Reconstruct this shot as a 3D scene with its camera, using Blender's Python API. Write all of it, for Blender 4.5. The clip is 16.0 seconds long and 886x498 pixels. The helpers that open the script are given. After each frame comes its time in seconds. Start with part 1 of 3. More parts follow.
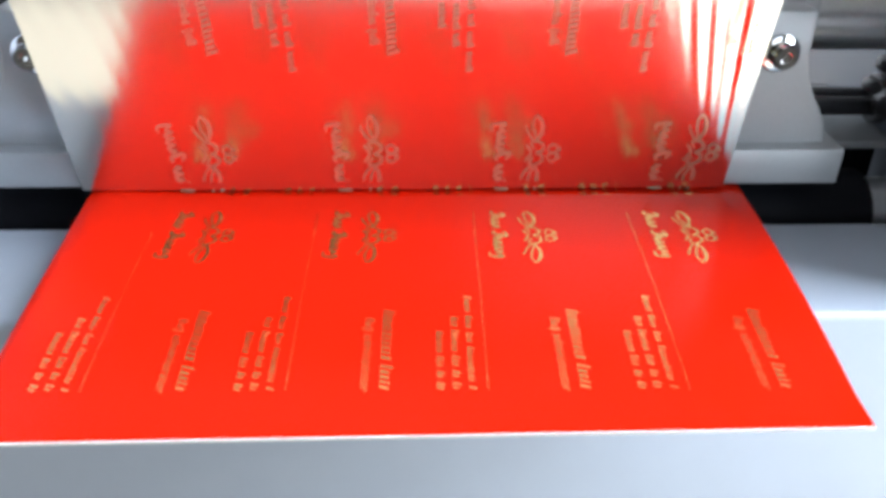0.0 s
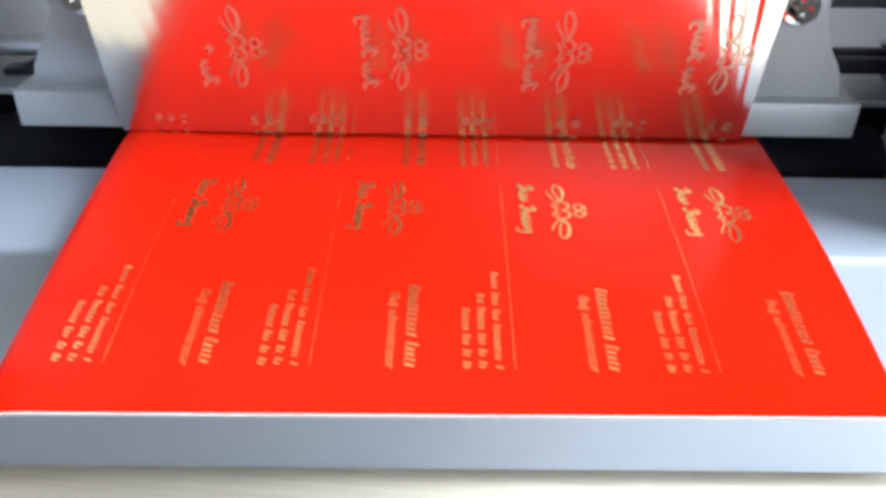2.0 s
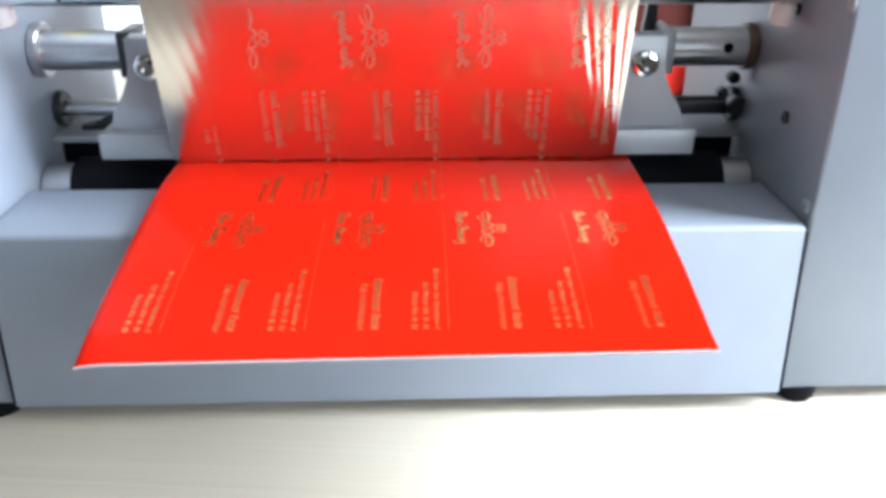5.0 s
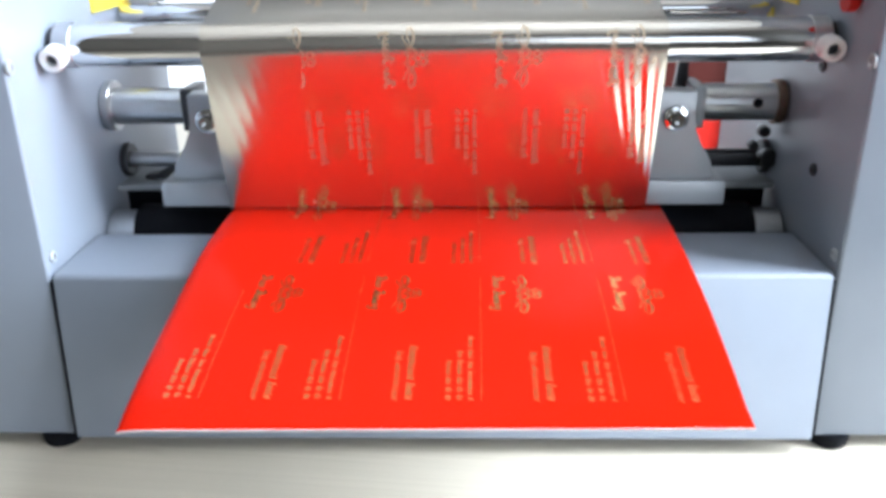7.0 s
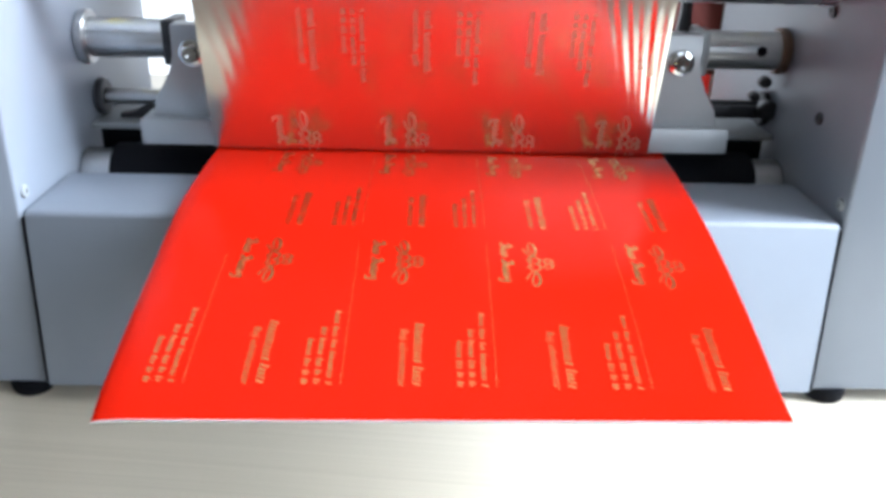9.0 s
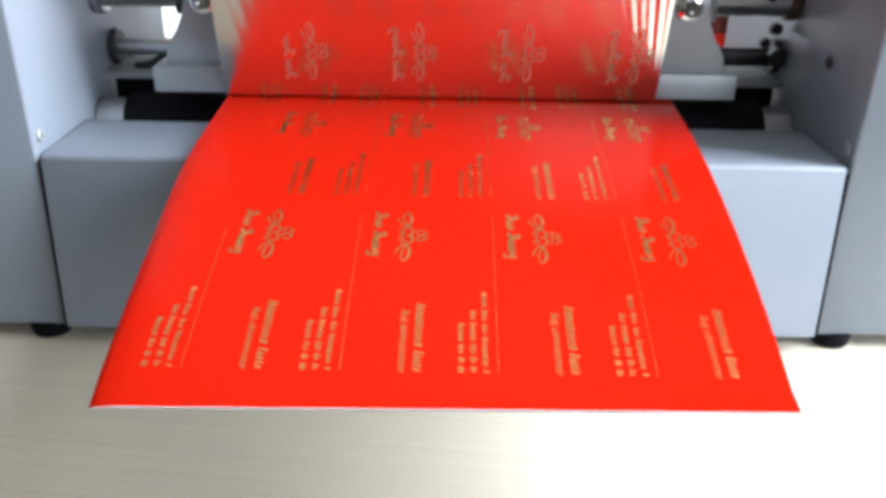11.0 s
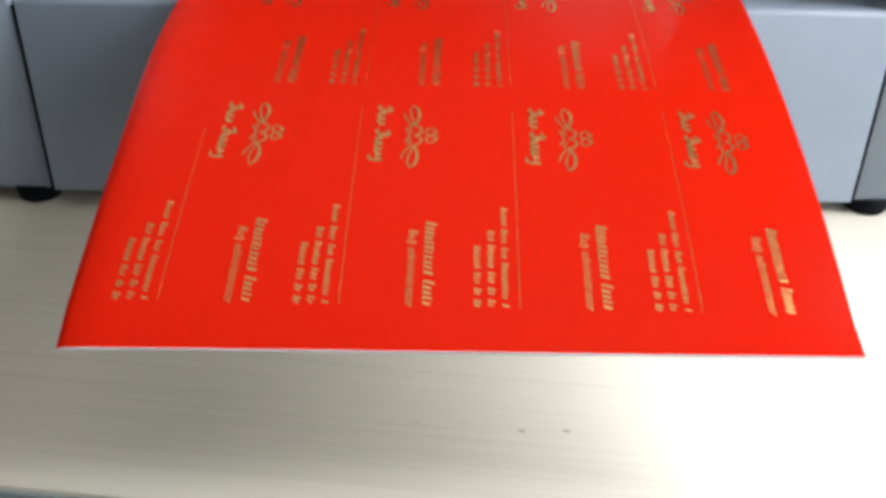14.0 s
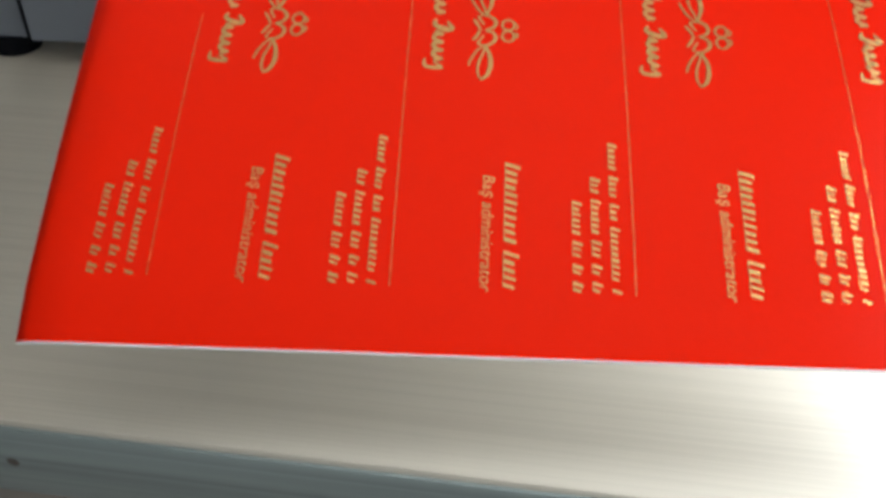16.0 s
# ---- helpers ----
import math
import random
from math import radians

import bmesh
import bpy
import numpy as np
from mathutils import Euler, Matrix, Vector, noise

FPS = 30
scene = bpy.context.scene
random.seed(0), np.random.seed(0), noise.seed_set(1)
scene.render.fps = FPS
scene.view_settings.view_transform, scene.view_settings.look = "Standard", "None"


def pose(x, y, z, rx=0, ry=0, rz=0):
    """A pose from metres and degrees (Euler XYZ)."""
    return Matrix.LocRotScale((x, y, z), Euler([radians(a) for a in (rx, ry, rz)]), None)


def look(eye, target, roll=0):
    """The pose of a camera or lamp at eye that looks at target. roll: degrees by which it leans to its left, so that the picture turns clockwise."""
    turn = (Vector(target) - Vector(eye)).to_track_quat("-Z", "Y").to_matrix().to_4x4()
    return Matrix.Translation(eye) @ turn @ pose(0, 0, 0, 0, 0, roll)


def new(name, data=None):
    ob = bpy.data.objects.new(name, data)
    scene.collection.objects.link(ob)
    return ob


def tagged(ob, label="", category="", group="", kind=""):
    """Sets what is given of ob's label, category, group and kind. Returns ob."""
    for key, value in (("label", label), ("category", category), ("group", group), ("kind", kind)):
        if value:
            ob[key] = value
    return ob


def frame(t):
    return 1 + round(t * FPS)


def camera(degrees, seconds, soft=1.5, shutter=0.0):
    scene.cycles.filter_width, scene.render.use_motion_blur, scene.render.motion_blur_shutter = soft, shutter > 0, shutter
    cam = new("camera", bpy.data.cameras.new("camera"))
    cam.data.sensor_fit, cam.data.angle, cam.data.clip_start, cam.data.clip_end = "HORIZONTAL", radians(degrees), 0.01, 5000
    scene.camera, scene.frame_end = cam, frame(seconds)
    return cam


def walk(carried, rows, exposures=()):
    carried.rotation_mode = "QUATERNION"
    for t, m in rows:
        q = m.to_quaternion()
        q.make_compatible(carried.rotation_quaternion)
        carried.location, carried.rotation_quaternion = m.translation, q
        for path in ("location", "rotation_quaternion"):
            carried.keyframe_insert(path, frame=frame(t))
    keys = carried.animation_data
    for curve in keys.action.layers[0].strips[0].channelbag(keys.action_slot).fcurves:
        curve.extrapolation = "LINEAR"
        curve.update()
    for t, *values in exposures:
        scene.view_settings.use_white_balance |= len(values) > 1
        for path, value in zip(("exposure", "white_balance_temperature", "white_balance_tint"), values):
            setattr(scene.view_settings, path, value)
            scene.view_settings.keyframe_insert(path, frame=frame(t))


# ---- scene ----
cam = camera(56.0, 16.0, 3.8, 0.5)
walk(cam, [
    (0, pose(0.0010, -0.1925, 0.2333, 58.80, -0.55, -1.81)),
    (0.5, pose(0.0033, -0.1947, 0.2336, 59.64, -0.32, -2.91)),
    (1, pose(0.0015, -0.2021, 0.2298, 57.05, -0.44, -1.39)),
    (1.5, pose(0.0005, -0.2068, 0.2268, 57.60, -1.41, -1.47)),
    (2, pose(-0.0025, -0.2079, 0.2281, 57.44, -1.07, -0.31)),
    (2.5, pose(0.0002, -0.2217, 0.2358, 57.91, -1.67, -0.32)),
    (3, pose(-0.0028, -0.2339, 0.2353, 58.48, -2.59, -2.16)),
    (3.5, pose(-0.0117, -0.2572, 0.2388, 60.97, -1.09, -5.95)),
    (3.7, pose(-0.0118, -0.2698, 0.2368, 60.66, -1.81, -6.07)),
    (5.8, pose(0.0157, -0.3416, 0.2487, 65.93, 0.66, -0.10)),
    (6, pose(0.0145, -0.3425, 0.2495, 65.77, 0.03, -0.31)),
    (6.5, pose(0.0132, -0.3433, 0.2503, 66.02, -0.37, -0.16)),
    (7, pose(0.0112, -0.3469, 0.2478, 67.82, 0.67, 1.23)),
    (7.5, pose(0.0095, -0.3476, 0.2456, 66.98, -0.22, 0.30)),
    (8, pose(0.0050, -0.3467, 0.2437, 66.68, -0.63, 0.37)),
    (8.5, pose(0.0020, -0.3447, 0.2397, 65.81, -0.53, 0.88)),
    (8.7, pose(-0.0080, -0.3375, 0.2316, 66.16, -1.40, -1.11)),
    (10.8, pose(0.0007, -0.3484, 0.2210, 65.22, -1.08, -0.91)),
    (11, pose(-0.0017, -0.3481, 0.2180, 64.30, -0.86, 0.14)),
    (11.5, pose(-0.0024, -0.3447, 0.2111, 62.58, -0.50, 0.67)),
    (12, pose(-0.0009, -0.3428, 0.2106, 61.62, -1.17, 0.27)),
    (12.5, pose(-0.0025, -0.3412, 0.2106, 60.99, -0.82, 0.89)),
    (13, pose(-0.0000, -0.3411, 0.2090, 60.94, -1.01, -0.31)),
    (13.5, pose(-0.0032, -0.3378, 0.2010, 59.81, -0.85, 0.26)),
    (14, pose(-0.0044, -0.3344, 0.1908, 57.43, -0.79, 0.45)),
    (14.5, pose(-0.0098, -0.3220, 0.1794, 54.41, -1.07, 0.46)),
    (15, pose(-0.0141, -0.2998, 0.1610, 51.72, -0.93, 1.20)),
    (15.5, pose(-0.0188, -0.2878, 0.1560, 49.45, -0.90, 1.77)),
    (16, pose(-0.0186, -0.2823, 0.1574, 48.51, -0.64, 2.03)),
], [(0.0, 0.30, 6100, 10), (3.7, 0.24, 6100, 10), (5.8, 0.10, 5950, 10), (8.7, 0.0, 5950, 10), (11.0, -0.22, 6200, 10), (13.0, -0.43, 6250, 10), (14.5, -0.70, 6300, 10), (16.0, -0.68, 6300, 10)])

# ---- light: two windows on one side wall, a wide one at the back, a small one in front ----
world = bpy.data.worlds.new("sky")
scene.world = world
world.use_nodes = True
wn = world.node_tree.nodes
sky = wn.new("ShaderNodeTexSky")
sky.sky_type = "NISHITA"
sky.sun_disc = False
sky.sun_elevation, sky.sun_rotation = radians(40), radians(100)
wn["Background"].inputs[1].default_value = 0.08
world.node_tree.links.new(sky.outputs[0], wn["Background"].inputs[0])


def window_light(name, m, sx, sy, power, colour):
    lamp = bpy.data.lights.new(name, "AREA")
    lamp.shape, lamp.size, lamp.size_y, lamp.energy, lamp.color = "RECTANGLE", sx, sy, power, colour
    ob = new(name, lamp)
    ob.matrix_world = m
    return ob


ROOM = (-1.7, 0.86, -1.9, 1.7, -0.75, 1.9)
window_light("window_daylight", look((0.85, -0.05, 0.74), (0, -0.05, 0.74)), 0.60, 1.10, 66, (0.92, 0.97, 1.0))
window_light("window_daylight", look((-0.25, 1.69, 0.50), (-0.25, 0, 0.50)), 1.4, 1.9, 4, (0.95, 0.98, 1.0))
window_light("window_daylight", look((0.50, -1.89, 0.55), (0.50, 0, 0.55)), 0.60, 0.90, 2.6, (0.93, 0.97, 1.0))
window_light("window_daylight", look((0.85, -1.02, 0.37), (0, -1.02, 0.37)), 0.55, 0.70, 10, (0.93, 0.97, 1.0))

# ---- materials ----


def mat(name, colour, rough=0.5, metal=0.0, vary=0.08, scale=60.0, bump=0.0, coat=0.0, fine=900.0, spec=0.5, patchy=0.22):
    m = bpy.data.materials.new(name)
    m.use_nodes = True
    n, l = m.node_tree.nodes, m.node_tree.links
    b = n["Principled BSDF"]
    b.inputs["Roughness"].default_value = rough
    b.inputs["Metallic"].default_value = metal
    b.inputs["Coat Weight"].default_value = coat
    b.inputs["Coat Roughness"].default_value = 0.08
    b.inputs["Specular IOR Level"].default_value = spec
    tc = n.new("ShaderNodeTexCoord")
    big = n.new("ShaderNodeTexNoise")
    big.inputs["Scale"].default_value = scale
    big.inputs["Detail"].default_value = 4
    small = n.new("ShaderNodeTexNoise")
    small.inputs["Scale"].default_value = fine
    l.new(tc.outputs["Object"], big.inputs["Vector"])
    l.new(tc.outputs["Object"], small.inputs["Vector"])
    add = n.new("ShaderNodeMath")
    add.operation = "ADD"
    l.new(big.outputs[0], add.inputs[0])
    l.new(small.outputs[0], add.inputs[1])
    ramp = n.new("ShaderNodeMapRange")
    ramp.inputs[1].default_value, ramp.inputs[2].default_value = 0.6, 1.4
    ramp.inputs[3].default_value, ramp.inputs[4].default_value = 1 - vary, 1 + vary
    l.new(add.outputs[0], ramp.inputs[0])
    mul = n.new("ShaderNodeMix")
    mul.data_type, mul.blend_type = "RGBA", "MULTIPLY"
    mul.inputs[0].default_value = 1.0
    mul.inputs[6].default_value = (*colour, 1)
    l.new(ramp.outputs[0], mul.inputs[7])
    l.new(mul.outputs[2], b.inputs["Base Color"])
    rr = n.new("ShaderNodeMapRange")
    rr.inputs[3].default_value, rr.inputs[4].default_value = rough * (1 - patchy), min(1, rough * (1 + patchy))
    l.new(big.outputs[0], rr.inputs[0])
    l.new(rr.outputs[0], b.inputs["Roughness"])
    if bump:
        bp = n.new("ShaderNodeBump")
        bp.inputs["Strength"].default_value = bump
        bp.inputs["Distance"].default_value = 0.0004
        l.new(small.outputs[0], bp.inputs["Height"])
        l.new(bp.outputs[0], b.inputs["Normal"])
    return m


def wood(name, light, dark, along=(6, 90, 90), rough=0.32):
    """Pale laminated board with long streaks along its local x."""
    m = mat(name, light, rough, 0, 0.04, 8, 0.05)
    n, l = m.node_tree.nodes, m.node_tree.links
    b = n["Principled BSDF"]
    tc = n.new("ShaderNodeTexCoord")
    mp = n.new("ShaderNodeMapping")
    mp.inputs["Scale"].default_value = along
    l.new(tc.outputs["Object"], mp.inputs["Vector"])
    a = n.new("ShaderNodeTexNoise")
    a.inputs["Scale"].default_value, a.inputs["Detail"].default_value, a.inputs["Distortion"].default_value = 1.0, 8, 0.6
    l.new(mp.outputs[0], a.inputs["Vector"])
    mp2 = n.new("ShaderNodeMapping")
    mp2.inputs["Scale"].default_value = [c * s for c, s in zip(along, (0.5, 5, 5))]
    l.new(tc.outputs["Object"], mp2.inputs["Vector"])
    c = n.new("ShaderNodeTexNoise")
    c.inputs["Scale"].default_value, c.inputs["Detail"].default_value = 1.0, 5
    l.new(mp2.outputs[0], c.inputs["Vector"])
    mixf = n.new("ShaderNodeMix")
    mixf.inputs[0].default_value = 0.62
    l.new(a.outputs[0], mixf.inputs[2])
    l.new(c.outputs[0], mixf.inputs[3])
    cr = n.new("ShaderNodeValToRGB")
    cr.color_ramp.elements[0].position, cr.color_ramp.elements[0].color = 0.33, (*dark, 1)
    cr.color_ramp.elements[1].position, cr.color_ramp.elements[1].color = 0.58, (*light, 1)
    l.new(mixf.outputs[0], cr.inputs[0])
    l.new(cr.outputs[0], b.inputs["Base Color"])
    return m


PAINT = mat("grey_blue_powder_coat", (0.25, 0.283, 0.34), 0.36, 0, 0.05, 40, 0.12, 0, 2500)
STEEL = mat("brushed_steel", (0.60, 0.61, 0.62), 0.32, 1, 0.1, 50, 0.05)
CHROME = mat("polished_chrome", (0.78, 0.78, 0.78), 0.06, 1, 0.04, 30)
ALU = mat("anodised_aluminium", (0.37, 0.395, 0.415), 0.42, 0.35, 0.06, 60, 0.08)
RUBBER = mat("black_rubber", (0.005, 0.0055, 0.008), 0.7, 0, 0.2, 90, 0.1, 0, 900, 0.1)
DARK = mat("blackened_steel", (0.05, 0.05, 0.055), 0.4, 0.6, 0.2, 90)
BROWN = mat("bronze_bush", (0.16, 0.11, 0.085), 0.45, 0.7, 0.15, 90)
WHITE_PLASTIC = mat("white_plastic", (0.8, 0.8, 0.8), 0.35, 0, 0.04, 60)
RED = mat("red_coated_card", (0.56, 0.0090, 0.0006), 0.22, 0, 0.02, 9, 0.0, 0.0, 700, 0.09, 0.04)
CORE = mat("white_card_core", (0.62, 0.6, 0.57), 0.7, 0, 0.04, 100)
GOLD = mat("gold_foil", (0.70, 0.44, 0.17), 0.26, 1.0, 0.1, 120, 0.05)
FOIL = mat("pale_gold_mirror_film", (0.78, 0.75, 0.70), 0.17, 0.985, 0.02, 25)
fn, fl = FOIL.node_tree.nodes, FOIL.node_tree.links
ftc, fmp, fno, fbp = fn.new("ShaderNodeTexCoord"), fn.new("ShaderNodeMapping"), fn.new("ShaderNodeTexNoise"), fn.new("ShaderNodeBump")
fmp.inputs["Scale"].default_value = (420, 420, 9)
fno.inputs["Scale"].default_value, fno.inputs["Detail"].default_value = 1.0, 3
fbp.inputs["Strength"].default_value, fbp.inputs["Distance"].default_value = 0.10, 0.00025
fl.new(ftc.outputs["Object"], fmp.inputs["Vector"])
fl.new(fmp.outputs[0], fno.inputs["Vector"])
fl.new(fno.outputs[0], fbp.inputs["Height"])
fl.new(fbp.outputs[0], fn["Principled BSDF"].inputs["Normal"])
GHOST = mat("cleared_foil", (0.70, 0.57, 0.41), 0.42, 0.85, 0.08, 150)
YELLOW = mat("yellow_label", (0.78, 0.62, 0.05), 0.5, 0, 0.06, 60)
REDBOX = mat("red_cardboard", (0.46, 0.016, 0.010), 0.6, 0, 0.08, 40, 0.05, 0, 900, 0.15)
# darker copy of the folder's red, for the shade on its upper part
SHADED_RED = mat("shaded_red_cardboard", (0.05, 0.008, 0.006), 0.6, 0, 0.08, 40, 0.05, 0, 900, 0.15)
PAPER = mat("white_paper", (0.62, 0.63, 0.63), 0.6, 0, 0.04, 40)
# west and south walls are out of view, dark to cut bounce light
WALL = mat("low_bounce_wall", (0.075, 0.072, 0.07), 0.8, 0, 0.05, 5, 0.1)
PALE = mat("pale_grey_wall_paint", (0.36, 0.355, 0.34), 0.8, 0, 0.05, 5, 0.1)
CEIL = mat("white_ceiling_paint", (0.72, 0.68, 0.62), 0.8, 0, 0.04, 5, 0.1)
SOUTH = mat("low_bounce_beige_wall", (0.12, 0.11, 0.095), 0.6, 0, 0.08, 6, 0.1)
FLOORM = mat("beige_floor_lino", (0.30, 0.27, 0.23), 0.5, 0, 0.12, 6, 0.1)
TABLEM = wood("pale_ash_laminate", (0.63, 0.575, 0.475), (0.535, 0.485, 0.395), (5, 420, 420), 0.46)
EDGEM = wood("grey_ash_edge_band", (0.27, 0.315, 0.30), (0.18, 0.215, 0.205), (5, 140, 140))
KNOT = mat("wood_knot", (0.34, 0.29, 0.23), 0.5, 0, 0.3, 300)
DARK_KNOT = mat("dark_wood_knot", (0.10, 0.085, 0.07), 0.5, 0, 0.3, 300)
# ---- mesh helpers ----


def mesh(name, bm, material, smooth=False):
    me = bpy.data.meshes.new(name)
    bmesh.ops.recalc_face_normals(bm, faces=bm.faces)
    bm.to_mesh(me)
    bm.free()
    for m in (material if isinstance(material, (list, tuple)) else [material]):
        me.materials.append(m)
    if smooth:
        for poly in me.polygons:
            poly.use_smooth = True
        me.set_sharp_from_angle(angle=radians(35))
    return me


def part(name, bm, material, parent=None, label="", smooth=True):
    """One mesh object under a thing or under a part."""
    ob = new(name, mesh(name, bm, material, smooth) if isinstance(bm, bmesh.types.BMesh) else bm)
    ob.parent = parent
    if label:
        tagged(ob, label)
    return ob


def box(x0, x1, y0, y1, z0, z1, bevel=0.0, seg=2, bm=None):
    bm = bm or bmesh.new()
    g = bmesh.ops.create_cube(bm, size=1, matrix=Matrix.Translation(((x0 + x1) / 2, (y0 + y1) / 2, (z0 + z1) / 2)) @ Matrix.Diagonal((x1 - x0, y1 - y0, z1 - z0, 1)))
    if bevel:
        es = list({e for v in g["verts"] for e in v.link_edges})
        bmesh.ops.bevel(bm, geom=es, offset=bevel, segments=seg, profile=0.5, affect="EDGES")
    return bm


def turned(profile, axis="x", at=(0, 0, 0), seg=40, bm=None):
    """A turned body from (along, radius) pairs round an axis."""
    bm = bm or bmesh.new()
    rings = []
    for a, r in profile:
        ring = []
        for i in range(seg):
            w = 2 * math.pi * i / seg
            c, s = r * math.cos(w), r * math.sin(w)
            p = {"x": (a, c, s), "y": (c, a, s), "z": (c, s, a)}[axis]
            ring.append(bm.verts.new(Vector(p) + Vector(at)))
        rings.append(ring)
    for r0, r1 in zip(rings, rings[1:]):
        for i in range(seg):
            bm.faces.new((r0[i], r0[(i + 1) % seg], r1[(i + 1) % seg], r1[i]))
    bm.faces.new(rings[0])
    bm.faces.new(rings[-1])
    return bm


def rod(x0, x1, r, y, z, bevel=0.0008, axis="x", seg=36, bm=None):
    at = {"x": (0, y, z), "y": (y, 0, z), "z": (y, z, 0)}[axis]
    return turned([(x0, r - bevel), (x0 + bevel, r), (x1 - bevel, r), (x1, r - bevel)], axis, at, seg, bm)


def prism(points, y0, y1, bevel=0.0):
    """A plate from an outline of (x, z) points, between two depths."""
    bm = bmesh.new()
    a = [bm.verts.new((x, y0, z)) for x, z in points]
    b = [bm.verts.new((x, y1, z)) for x, z in points]
    bm.faces.new(a)
    bm.faces.new(b[::-1])
    n = len(a)
    for i in range(n):
        bm.faces.new((a[i], a[(i + 1) % n], b[(i + 1) % n], b[i]))
    if bevel:
        bmesh.ops.bevel(bm, geom=list(bm.edges), offset=bevel, segments=2, profile=0.5, affect="EDGES")
    return bm


def thing(name, label, category, group="", kind=""):
    return tagged(new(name), label, category, group, kind)


# ---- the room ----
X0, X1, Y0, Y1, Z0, Z1 = ROOM


def wall_with_openings(name, axis, at, lo, hi, openings, out, paint=PALE, label="plain pale grey painted wall with window openings"):
    """A wall 0.12 thick with window openings through it, as one mesh."""
    bm = bmesh.new()
    pieces, start = [], lo
    for o0, o1, oz0, oz1 in openings:
        pieces += [(start, o0, Z0, Z1), (o0, o1, Z0, oz0), (o0, o1, oz1, Z1)]
        start = o1
    for a0, a1, z0, z1 in pieces + [(start, hi, Z0, Z1)]:
        if axis == "x":
            box(min(at, at + out), max(at, at + out), a0, a1, z0, z1, bm=bm)
        else:
            box(a0, a1, min(at, at + out), max(at, at + out), z0, z1, bm=bm)
    return tagged(part(name, bm, paint, None, smooth=False), label, "wall", kind="structure")


tagged(part("floor", box(X0, X1, Y0, Y1, Z0 - 0.1, Z0), FLOORM, None, smooth=False), "beige linoleum floor of the print shop", "floor", kind="structure")
tagged(part("ceiling", box(X0 - 0.12, X1 + 0.12, Y0 - 0.12, Y1 + 0.12, Z1, Z1 + 0.1), CEIL, None, smooth=False), "plain white ceiling", "ceiling", kind="structure")
wall_with_openings("wall_east", "x", X1, Y0, Y1, [(-1.30, -0.75, 0.02, 0.72), (-0.35, 0.25, 0.19, 1.29)], 0.12)
wall_with_openings("wall_north", "y", Y1, X0 - 0.12, X1 + 0.12, [(-0.95, 0.45, -0.45, 1.45)], 0.12)
tagged(part("wall_west", box(X0 - 0.12, X0, Y0, Y1, Z0, Z1), WALL, None, smooth=False), "plain unseen wall, dark to keep bounce light low", "wall", kind="structure")
wall_with_openings("wall_south", "y", Y0, X0 - 0.12, X1 + 0.12, [(0.20, 0.80, 0.10, 1.00)], -0.12, SOUTH, "plain unseen beige wall with a window opening, dark to cut fill light")

backdrop = bpy.data.materials.new("bright_overcast_daylight")
backdrop.use_nodes = True
bd = backdrop.node_tree.nodes["Principled BSDF"]
bd.inputs["Base Color"].default_value = (0.9, 0.93, 0.95, 1)
bd.inputs["Emission Color"].default_value = (0.95, 0.98, 1.0, 1)
bd.inputs["Emission Strength"].default_value = 1.3
tagged(part("backdrop", box(-2.6, 1.6, 2.5, 2.52, -2.0, 2.6), backdrop, None, smooth=False), "bright overcast daylight beyond the back window", "backdrop", kind="structure")

# ---- the table ----
TURN = -5.6


def table():
    t = thing("work_table", "pale ash laminate work table with a thick edge", "table")
    t.matrix_world = pose(-0.06, -0.1747, 0, 0, 0, TURN)
    top = part("tabletop", box(-0.95, 0.50, 0, 0.85, -0.029, 0, 0.0015), TABLEM, t)
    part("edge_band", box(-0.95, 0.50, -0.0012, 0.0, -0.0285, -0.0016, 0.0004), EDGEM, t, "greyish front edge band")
    for x in (-0.90, 0.44):
        for y in (0.05, 0.80):
            part("leg", box(x - 0.025, x + 0.025, y - 0.025, y + 0.025, -0.75, -0.029, 0.002), DARK, t)
    back = t.matrix_world.inverted()
    for x, y, w in ((0.0217, -0.1423, 0.0013), (0.0359, -0.1419, 0.0015), (-0.012, -0.139, 0.0006)):
        p = back @ Vector((x, y, 0))
        k = turned([(0, w), (0.00012, w * 0.8)], "z", (0, 0, 0), 14)
        k.transform(Matrix.Translation((p.x, p.y, -0.00002)) @ Matrix.Diagonal((1, 0.45, 1, 1)))
        part("knot", k, KNOT, t, "small dark knot in the wood print")
    k = turned([(0, 0.0016), (0.00012, 0.0011)], "z", (0, 0, 0), 14)
    k.transform(pose(-0.0645, -0.0012, -0.0152, 90))
    part("knot", k, DARK_KNOT, t, "small dark knot in the wood print")
    return t


table()

# ---- the laminating machine ----
NIP_Y, NIP_Z = 0.0552, 0.1063
BAR_Y, BAR_Z, BAR_R = 0.0450, 0.1912, 0.010


def screw(x, y, z, axis, r=0.0045, material=STEEL, parent=None, deep=0.003, name="screw"):
    """A socket-head screw: rounded head with a hexagonal recess."""
    bm = bmesh.new()
    turned([(0, r), (deep * 0.7, r), (deep, r * 0.82), (deep, r * 0.45), (deep * 0.35, r * 0.42)], "z", (0, 0, 0), 24, bm)
    turn = {"-y": pose(x, y, z, 90), "+x": pose(x, y, z, 0, 90), "-x": pose(x, y, z, 0, -90)}[axis]
    bm.transform(turn)
    return part(name, bm, material, parent)


def housing(sign, parent):
    """A side housing: a hollow folded sheet-metal case."""
    a, b = sorted((sign * 0.1800, sign * 0.335))
    h = part("side_housing", box(a, b, 0.0, 0.195, 0.0068, 0.302, 0.0016, 3), PAINT, parent)
    return h


